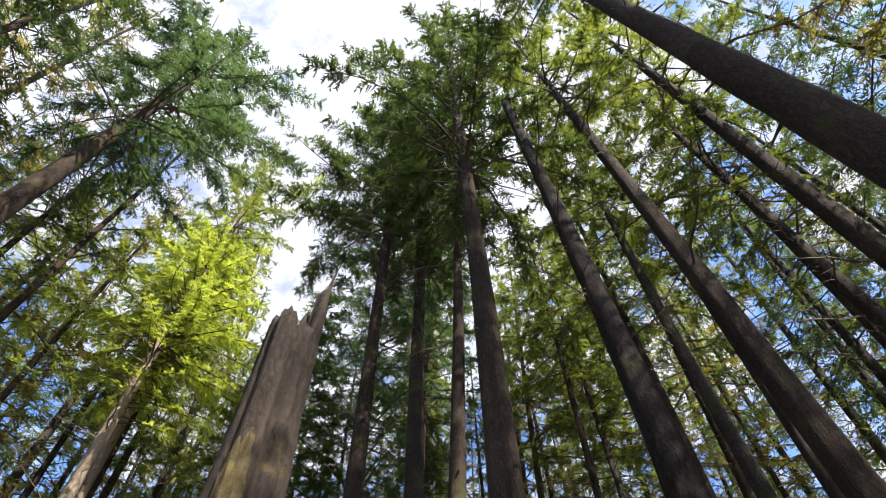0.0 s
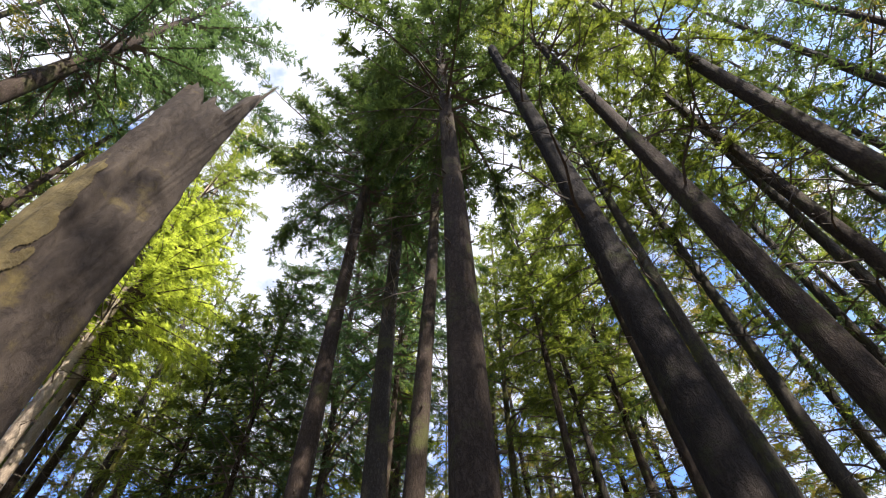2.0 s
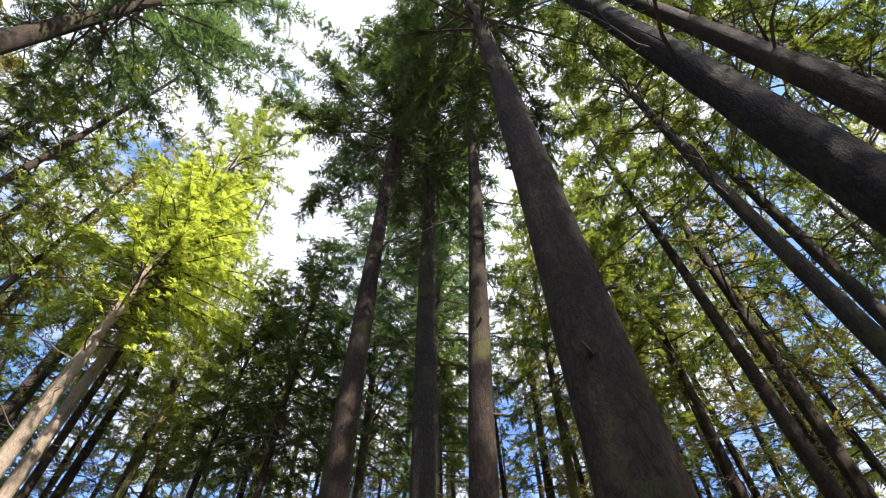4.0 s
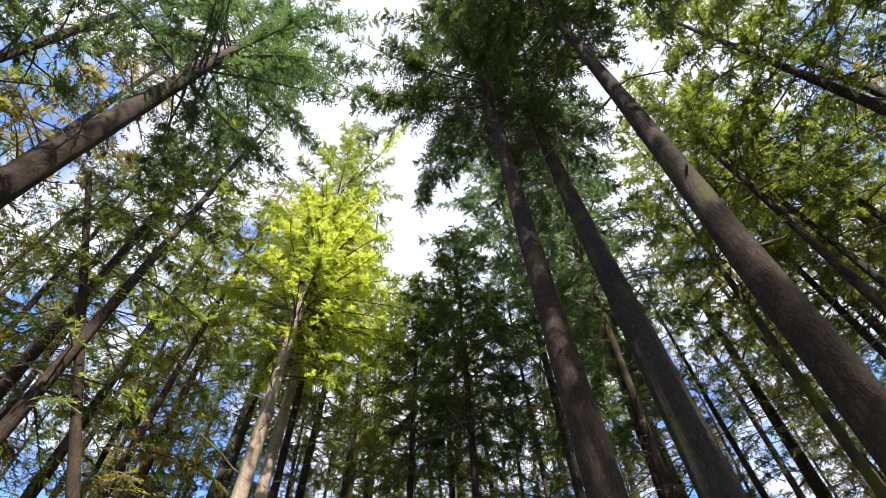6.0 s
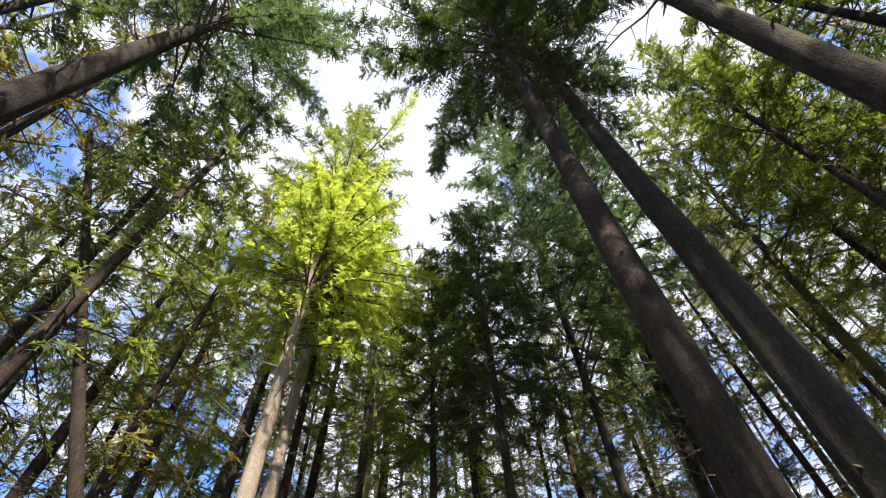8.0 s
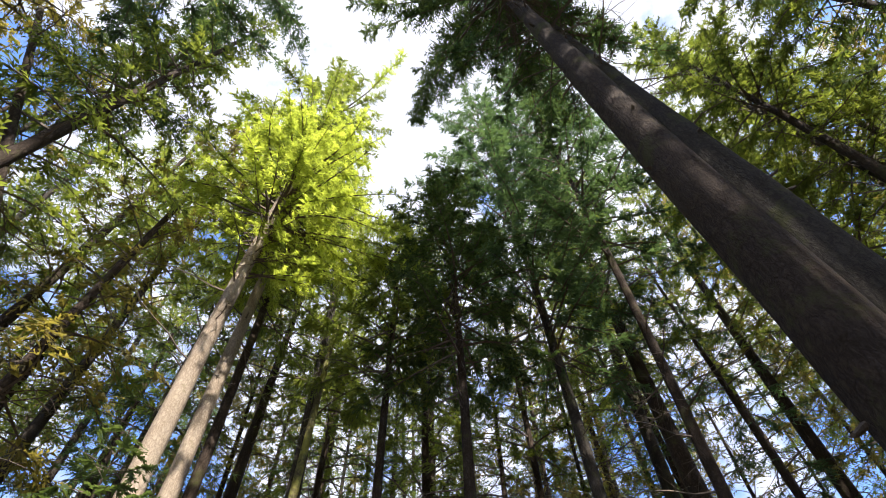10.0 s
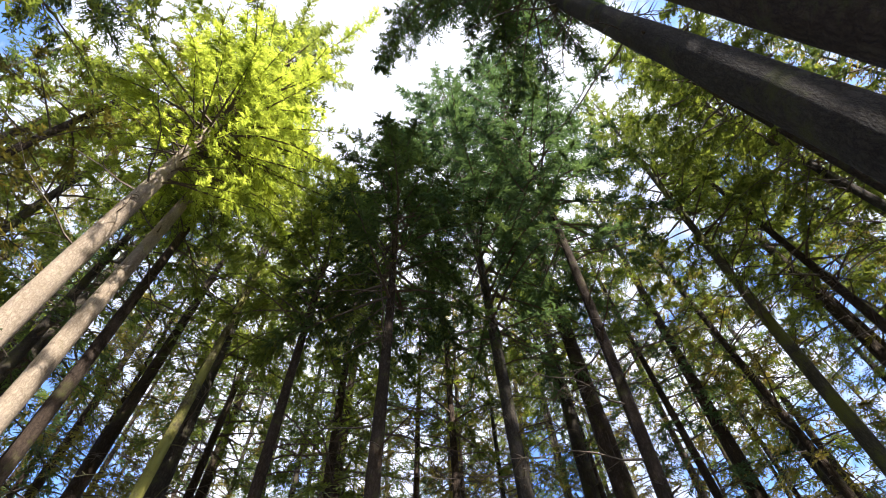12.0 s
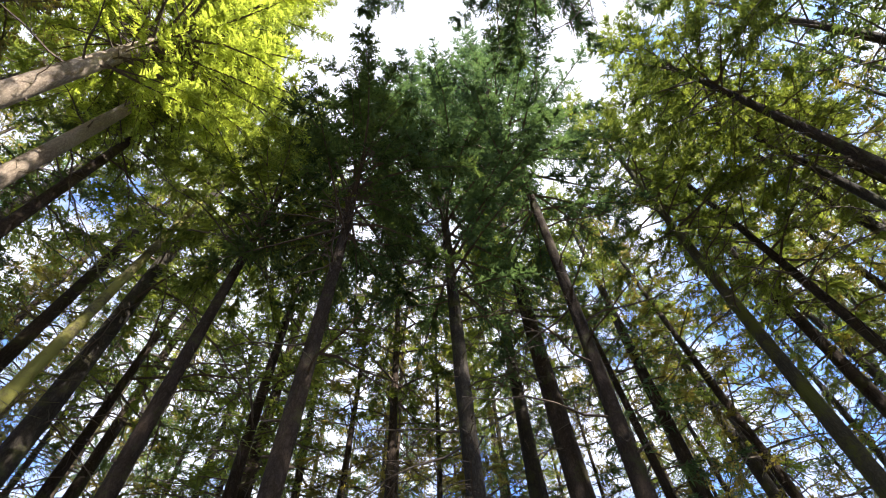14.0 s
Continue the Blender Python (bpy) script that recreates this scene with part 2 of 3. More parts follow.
def trunk_mesh(r, H, top, mat, rng, lean=(0, 0), sides=16, rings=44, rough=0.05, sway=0.06):
    """A trunk from below the ground to its top: root flare, slow taper, flutes and a slight sway."""
    z = np.concatenate([np.linspace(-0.35, 2.2, 9)[:-1], np.linspace(2.2, top, rings)])
    a = np.arange(sides) * 2 * np.pi / sides
    rad = trunk_radius(r, z, H)
    ph = rng.uniform(0, 6.28, 6)
    flute = 1 + rough * (np.sin(5 * a[None] + ph[0] + 0.25 * z[:, None]) * 0.5 + np.sin(3 * a[None] + ph[1] - 0.12 * z[:, None]) * 0.5)
    flute = flute + rng.normal(0, rough * 0.35, flute.shape) + 0.22 * np.exp(-np.maximum(z, 0) / 0.5)[:, None] * np.sin(5 * a[None] + ph[2])
    cx = lean[0] * z + sway * (np.sin(z * 0.17 + ph[3]) - np.sin(ph[3])) * np.clip(z / 12, 0, 1)
    cy = lean[1] * z + sway * (np.sin(z * 0.14 + ph[4]) - np.sin(ph[4])) * np.clip(z / 12, 0, 1)
    x = cx[:, None] + rad[:, None] * flute * np.cos(a)[None]
    y = cy[:, None] + rad[:, None] * flute * np.sin(a)[None]
    zz = np.repeat(z[:, None], sides, 1)
    verts = np.stack([x, y, zz], -1).reshape(-1, 3)
    n = len(z)
    i, j = np.meshgrid(np.arange(n - 1), np.arange(sides), indexing="ij")
    k = (j + 1) % sides
    a0, a1, b0, b1 = i * sides + j, i * sides + k, (i + 1) * sides + j, (i + 1) * sides + k
    tris = np.concatenate([np.stack([a0, a1, b1], -1).reshape(-1, 3), np.stack([a0, b1, b0], -1).reshape(-1, 3)])
    verts = np.vstack([verts, [(cx[-1], cy[-1], top + 0.6 * rad[-1])]])
    cap = np.stack([(n - 1) * sides + np.arange(sides), (n - 1) * sides + (np.arange(sides) + 1) % sides, np.full(sides, n * sides)], -1)
    return mesh_from("trunk", verts, np.vstack([tris, cap]), [mat], smooth=True), (z, cx, cy, rad)


def unit(v):
    return v / (np.linalg.norm(v, axis=-1, keepdims=True) + 1e-9)


def crown_mesh(rng, axis, z0, z1, reach, boughs, mats, spray=1.0, pins=9, fill=13.0, sag=0.5, low=0.6, power=0.8, extra=()):
    """A conifer's crown: boughs in whorls round the trunk, each with flat drooping sprays of needles.
    extra: further boughs of their own as (height, bearing in degrees, length)."""
    zt, cx, cy, rt = axis
    u = (np.arange(boughs) + rng.uniform(0, 1, boughs)) / boughs
    z = z0 + (z1 - z0) * u ** 0.92
    t = (z - z0) / (z1 - z0)
    length = reach * ((1 - t) ** power * 0.93 + 0.07) * np.minimum(1, low + t * 3.2) * rng.uniform(0.45, 1.2, boughs)
    bearing = np.arange(boughs) * 2.39996 + rng.normal(0, 0.35, boughs)
    if len(extra):
        e = np.array(extra, float)
        z, length, bearing = np.r_[z, e[:, 0]], np.r_[length, e[:, 2]], np.r_[bearing, np.radians(90 - e[:, 1])]
        t = np.clip((z - z0) / (z1 - z0), 0, 1)
    nb = len(z)
    rise = rng.uniform(-0.05, 0.3, nb) + 0.5 * t ** 2
    drop = rng.uniform(0.6, 1.2, nb) * sag * (1.1 - 0.5 * t)
    swing = rng.normal(0, 0.18, nb)
    root = np.stack([np.interp(z, zt, cx), np.interp(z, zt, cy), z], -1)

    def along(b, s):
        """Points of the boughs b at the shares s of their lengths."""
        L, g = length[b], bearing[b] + swing[b] * s
        return root[b] + np.stack([L * s * np.cos(g), L * s * np.sin(g), L * (rise[b] * s - drop[b] * s * s * 0.62)], -1)

    V, F, M = [], [], []
    base = 0
    # wood of the boughs
    steps = 5
    for b in range(nb):
        s = np.linspace(0, 1, steps)
        thick = min(0.06, 0.012 + 0.011 * length[b])
        v, f = tube(along(np.full(steps, b), s), thick * (1 - 0.85 * s), 3)
        V.append(v)
        F.append(f + base)
        M.append(np.ones(len(f), int))
        base += len(v)
    # sprays
    count = np.maximum(3, (length * fill).astype(int))
    b = np.repeat(np.arange(nb), count)
    n = len(b)
    # tufts: the sprays gather round a few side shoots of each bough
    shoots = rng.uniform(0.2, 1.0, (nb, 8)) ** 0.75
    s = np.clip(shoots[b, rng.integers(0, 8, n)] + rng.normal(0, 0.08, n), 0.1, 1)
    p = along(b, s)
    fwd = unit(along(b, np.minimum(s + 0.03, 1.03)) - along(b, s - 0.03))
    side = unit(np.cross(fwd, np.array([0, 0, 1.0])))
    up = np.cross(side, fwd)
    hand = np.where(rng.uniform(0, 1, n) < 0.5, -1.0, 1.0)
    turn = np.radians(rng.uniform(18, 78, n)) * hand
    way = unit(fwd * np.cos(turn)[:, None] + side * np.sin(turn)[:, None] + up * rng.normal(-0.15, 0.4, n)[:, None])
    l = spray * (0.26 + 0.11 * length[b] * (1.15 - s)) * rng.uniform(0.6, 1.35, n)
    across = unit(np.cross(way, up + 0.35 * rng.normal(0, 1, (n, 3))))
    # needles along each spray
    q = (np.arange(pins)[None] + rng.uniform(0, 0.8, (n, pins))) / pins
    sidesign = np.where(np.arange(pins)[None] % 2 == 0, 1.0, -1.0) * np.ones((n, 1))
    tipward = np.radians(rng.uniform(28, 62, (n, pins)))
    foot = p[:, None] + way[:, None] * (l[:, None] * q)[..., None]
    foot[..., 2] -= 0.22 * l[:, None] * q ** 2
    pw = way[:, None] * np.cos(tipward)[..., None] + across[:, None] * (np.sin(tipward) * sidesign)[..., None]
    pw[..., 2] -= rng.uniform(0.0, 0.45, (n, pins))
    pl = l[:, None] * (0.42 - 0.2 * q) * rng.uniform(0.7, 1.25, (n, pins))
    w = 0.082 * spray * rng.uniform(0.7, 1.3, (n, pins))
    a0 = foot - way[:, None] * (w * 0.5)[..., None]
    a1 = foot + way[:, None] * (w * 0.5)[..., None]
    a2 = foot + pw * pl[..., None]
    tri = np.stack([a0, a1, a2], 2).reshape(-1, 3)
    V.append(tri)
    F.append(np.arange(len(tri)).reshape(-1, 3) + base)
    M.append(np.zeros(len(tri) // 3, int))
    return mesh_from("crown", np.vstack(V), np.vstack(F), mats, np.concatenate(M))


def bare_limb_mesh(rng, length, mat):
    """A dead branch: a crooked limb with a few side twigs."""
    V, F, base = [], [], 0
    s = np.linspace(0, 1, 6)
    bend, lift = rng.normal(0, 0.12, 2), rng.uniform(-0.45, 0.1)
    p = np.stack([length * s, length * (bend[0] * s ** 2 + 0.03 * np.sin(9 * s + bend[1] * 20)), length * (rng.uniform(-0.05, 0.25) * s + lift * s ** 2)], -1)
    v, f = tube(p, (0.008 + 0.009 * length) * (1 - 0.8 * s), 3)
    V.append(v), F.append(f)
    base += len(v)
    for k in range(rng.integers(7, 11)):
        at = rng.uniform(0.15, 0.97)
        o = np.array([np.interp(at, s, p[:, c]) for c in range(3)])
        g, tl = rng.choice([-1, 1]) * rng.uniform(0.4, 1.2), length * rng.uniform(0.18, 0.45) * (1.25 - at)
        t = np.linspace(0, 1, 3)
        q = o + np.stack([tl * t * math.cos(g), tl * (t + 0.15 * t ** 2) * math.sin(g), -tl * rng.uniform(-0.15, 0.6) * t ** 1.5], -1)
        v, f = tube(q, 0.010 * (1 - 0.7 * t), 3)
        V.append(v), F.append(f + base)
        base += len(v)
    return mesh_from("dead_branch", np.vstack(V), np.vstack(F), [mat])


limb_rng = np.random.default_rng(5)
BARE_BRANCHES = [bare_limb_mesh(limb_rng, x, TWIG) for x in (0.7, 1.1, 1.5, 1.9, 2.4, 2.9)]
MOSSY_BRANCHES = [bare_limb_mesh(limb_rng, x, TWIG_MOSS) for x in (0.8, 1.3, 1.8, 2.4)]


def stub_mesh(rng, length):
    """A snapped-off branch: a short thick peg with a slanting end."""
    v, f = tube([(-0.05, 0, 0), (0.3 * length, 0.004, 0.01), (0.8 * length, 0.01, 0.0), (length, 0.0, 0.012)], (0.036, 0.024, 0.018, 0.004), 6)
    return mesh_from("branch_stub", v + rng.normal(0, 0.003, v.shape), f, [TWIG])


STUBS = [stub_mesh(limb_rng, x) for x in (0.09, 0.14, 0.2, 0.3)]


def dead_limbs(tree, rng, axis, low, high, count, meshes=BARE_BRANCHES):
    zt, cx, cy, rt = axis
    for k in range(count):
        z = low + (high - low) * rng.uniform(0, 1) ** 0.7
        ob = child("dead_branch", meshes[int(rng.integers(len(meshes)))], tree)
        ob.matrix_basis = pose(np.interp(z, zt, cx), np.interp(z, zt, cy), z, rng.uniform(-20, 20), rng.uniform(-14, 16), rng.uniform(0, 360))


def conifer(x, y, lean, r, base, H, reach, boughs, bark_mat, leaf_mat, seed, label, limbs=10, limb_low=5.0, sides=16,
            spray=1.0, pins=9, fill=13.0, sag=0.5, low=0.6, power=0.8, extra=(), meshes=BARE_BRANCHES, sway=0.06, upper=None, top=None, rings=44, stubs=0, group="trees of the forest"):
    rng = np.random.default_rng(seed)
    label = label.replace("green crown", {LEAF_DARK: "dark green crown", LEAF_BLUE: "bluish green crown"}.get(leaf_mat, "green crown"))
    tree = tagged(new("conifer_tree"), label, "tree", group)
    tree.location = (x, y, 0)
    me, axis = trunk_mesh(r, H, H, bark_mat, rng, lean, sides, rings, sway=sway)
    child("trunk", me, tree)
    if boughs:
        child("crown", crown_mesh(rng, axis, base, top or H - 0.2, reach, boughs, [leaf_mat, TWIG], spray, pins, fill, sag, low, power, extra), tree)
    if upper:
        z0, wide, many, needles = upper
        child("upper_crown", crown_mesh(rng, axis, z0, H - 0.2, wide, many, [needles, TWIG], spray, pins, fill), tree, "olive green upper foliage")
    dead_limbs(tree, rng, axis, limb_low, base + 2, limbs, meshes)
    zt, cx, cy, rt = axis
    for k in range(stubs):
        z, g = rng.uniform(3.5, base), rng.uniform(0, 360)
        at = np.array([np.interp(z, zt, a) for a in (cx, cy, rt)])
        child("branch_stub", STUBS[k % len(STUBS)], tree, m=pose(at[0] + 0.9 * at[2] * math.cos(radians(g)), at[1] + 0.9 * at[2] * math.sin(radians(g)), z, 0, rng.uniform(-40, 25), g))
    return tree


# the ground ----------------------------------------------------------------
def ground_sheet():
    rng = np.random.default_rng(2)
    e = np.concatenate([-np.geomspace(1500, 60, 12), np.linspace(-50, 60, 56), np.geomspace(70, 1500, 12)])
    X, Y = np.meshgrid(e, e, indexing="ij")
    Z = 0.05 * np.sin(X * 0.7 + 1) * np.sin(Y * 0.55) + 0.04 * np.sin(X * 1.9) * np.cos(Y * 1.6) - 0.05
    n = len(e)
    i, j = np.meshgrid(np.arange(n - 1), np.arange(n - 1), indexing="ij")
    a = i * n + j
    tris = np.concatenate([np.stack([a, a + n, a + n + 1], -1).reshape(-1, 3), np.stack([a, a + n + 1, a + 1], -1).reshape(-1, 3)])
    me = mesh_from("ground", np.stack([X, Y, Z], -1).reshape(-1, 3), tris, [SOIL], smooth=True)
    tagged(new("ground", me), "brown forest floor of soil and needle litter", "ground", kind="structure")


ground_sheet()

# the dead stump and the broken snag beside the path ------------------------
def broken_stump():
    """A barkless rotten stub, hollow at its broken top, one side left standing as a prong."""
    rng = np.random.default_rng(11)
    sides, rings = 56, 60
    a = np.arange(sides) * 2 * np.pi / sides
    jag = rng.normal(0, 0.035, sides) + 0.03 * np.sin(7 * a) + 0.03 * np.sin(13 * a + 1)
    gap = np.abs((a - radians(25) + np.pi) % (2 * np.pi) - np.pi)
    top = 5.44 + jag + 0.72 * np.clip(1.25 - gap / 0.62, 0, 1) ** 0.6 * (gap < 0.77)
    notch = np.abs((a - radians(80) + np.pi) % (2 * np.pi) - np.pi)
    top -= 0.10 * np.exp(-(notch / 0.22) ** 2)
    notch = np.abs((a - radians(-30) + np.pi) % (2 * np.pi) - np.pi)
    top -= 0.16 * np.exp(-(notch / 0.25) ** 2)
    s = np.concatenate([np.linspace(0, 0.2, 10)[:-1], np.linspace(0.2, 1, rings - 9)])
    z = -0.3 + (top[None] + 0.3) * s[:, None]
    rad = 0.22 + 0.06 * np.exp(-np.maximum(z, 0) / 0.8) + 0.026 * np.maximum(4.6 - z, 0)
    flute = 0.022 * np.sin(4 * a[None] + 0.3 * z) + 0.009 * np.sin(9 * a[None] - 0.5 * z + 2) + 0.004 * np.sin(19 * a[None] + 1.1 * z)
    groove = -0.05 * np.exp(-((((a[None] - radians(-62) - 0.06 * np.sin(2 * z)) + np.pi) % (2 * np.pi) - np.pi) / 0.13) ** 2)
    rad = rad + flute + groove + rng.normal(0, 0.004, rad.shape)
    out = np.stack([rad * np.cos(a)[None], rad * np.sin(a)[None], z], -1)
    inner = np.stack([0.62 * rad[-1] * np.cos(a), 0.62 * rad[-1] * np.sin(a), top - 0.12], -1)
    floor_ring = np.stack([0.4 * rad[-1] * np.cos(a), 0.4 * rad[-1] * np.sin(a), np.full(sides, 5.0)], -1)
    P = np.concatenate([out, inner[None], floor_ring[None]]).reshape(-1, 3)
    n = len(s) + 2
    i, j = np.meshgrid(np.arange(n - 1), np.arange(sides), indexing="ij")
    k = (j + 1) % sides
    a0, a1, b0, b1 = i * sides + j, i * sides + k, (i + 1) * sides + j, (i + 1) * sides + k
    tris = np.concatenate([np.stack([a0, a1, b1], -1).reshape(-1, 3), np.stack([a0, b1, b0], -1).reshape(-1, 3)])
    P = np.vstack([P, [(0, 0, 5.0)]])
    cap = np.stack([(n - 1) * sides + np.arange(sides), (n - 1) * sides + (np.arange(sides) + 1) % sides, np.full(sides, n * sides)], -1)
    stump = tagged(new("tree_stump"), "tall broken dead stump, bare brown wood, jagged top", "stump")
    stump.location = (-1.295, 3.39, 0)
    # a patch of sunlight on one flank, painted as a thin yellow shell
    fine_a, fine_z = np.radians(np.linspace(-132, -58, 91)), np.linspace(2.3, 4.15, 180)
    A, Z = np.meshgrid(fine_a, fine_z)
    lift = 0.006 + 0.004 * rng.uniform(0, 1, A.shape)
    R = np.empty(A.shape)
    for k, row in enumerate(fine_z):
        ring = np.array([np.interp(row, z[:, j], rad[:, j]) for j in range(sides)])
        R[k] = np.interp(fine_a % (2 * np.pi), np.r_[a, 2 * np.pi], np.r_[ring, ring[0]])
    edge = 0.06 * np.sin(5 * A + 3 * Z) + 0.04 * np.sin(17 * A + 9 * Z) + 0.03 * np.sin(31 * A - 24 * Z)
    keep = (A + 0.25 * (Z - 3.3) + edge < radians(-70)) & (Z + 0.9 * edge < 4.05) & (Z - 0.5 * (A + 1.6) + 1.4 * edge > 2.75)
    shell = np.stack([(R + lift) * np.cos(A), (R + lift) * np.sin(A), Z], -1).reshape(-1, 3)
    r0, c0 = np.nonzero(keep[:-1, :-1])
    q = r0 * 91 + c0
    child("sun_patch", mesh_from("sun_patch", shell, np.vstack([np.stack([q, q + 1, q + 92], -1), np.stack([q, q + 92, q + 91], -1)]), [STUMP_SUN], smooth=True), stump, "yellow patch of sunlight painted on bare wood")
    child("trunk", mesh_from("stump_wood", P, np.vstack([tris, cap]), [DEADWOOD], smooth=True), stump)
    v, f = tube([(0.16, 0.10, 5.8), (0.18, 0.12, 6.25), (0.22, 0.13, 6.55), (0.24, 0.13, 6.7)], (0.03, 0.018, 0.009, 0.003), 5)
    child("splinter", mesh_from("splinter", v, f, [DEADWOOD]), stump, "thin pointed splinter of dead wood")


broken_stump()


def snag(x, y, lean, r, H, top, seed, label, mat, limbs, meshes=BARE_BRANCHES, sway=0.05):
    """A dead tree with no crown, snapped off at its top."""
    rng = np.random.default_rng(seed)
    tree = tagged(new("dead_tree"), label, "tree")
    tree.location = (x, y, 0)
    me, axis = trunk_mesh(r, H, top, mat, rng, lean, 16, sway=sway, rough=0.07)
    child("trunk", me, tree)
    zt, cx, cy, rt = axis
    for k in range(3):
        v, f = tube([(cx[-1] + 0.05 * k - 0.05, cy[-1], top - 0.15), (cx[-1] + 0.07 * k - 0.07, cy[-1], top + 0.12), (cx[-1] + 0.08 * k - 0.09, cy[-1] + 0.02, top + 0.18 + 0.16 * k)], (0.05, 0.03, 0.005), 4)
        child("splinter", mesh_from("splinter", v, f, [mat]), tree)
    dead_limbs(tree, rng, axis, top * 0.3, top * 0.95, limbs, meshes)


snag(2.98, 5.70, (-0.034, 0.010), 0.235, 32, 19.2, 21, "tall dead dark trunk snapped off at the top", SNAGWOOD, 7)
snag(-10.45, 16.12, (-0.251, -0.400), 0.18, 30, 19.0, 22, "slender leaning dead trunk, grey-brown bark", BARK_BROWN, 9)
snag(-11.6, 20.65, (0.035, 0.022), 0.15, 30, 18.0, 23, "slim crooked trunk coated with yellow moss, coloured as sunlit", MOSS_SUNLIT, 16, MOSSY_BRANCHES, 0.25)

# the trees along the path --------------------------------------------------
DARK, GREEN, BLUE, SUNLIT = LEAF_DARK, LEAF_MID, LEAF_BLUE, LEAF_SUNLIT
NEAR = "tall conifer with a bare brown furrowed trunk and green crown"
SLIM = "slim tall conifer with bare trunk and thin green crown"
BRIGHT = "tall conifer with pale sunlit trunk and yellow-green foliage"
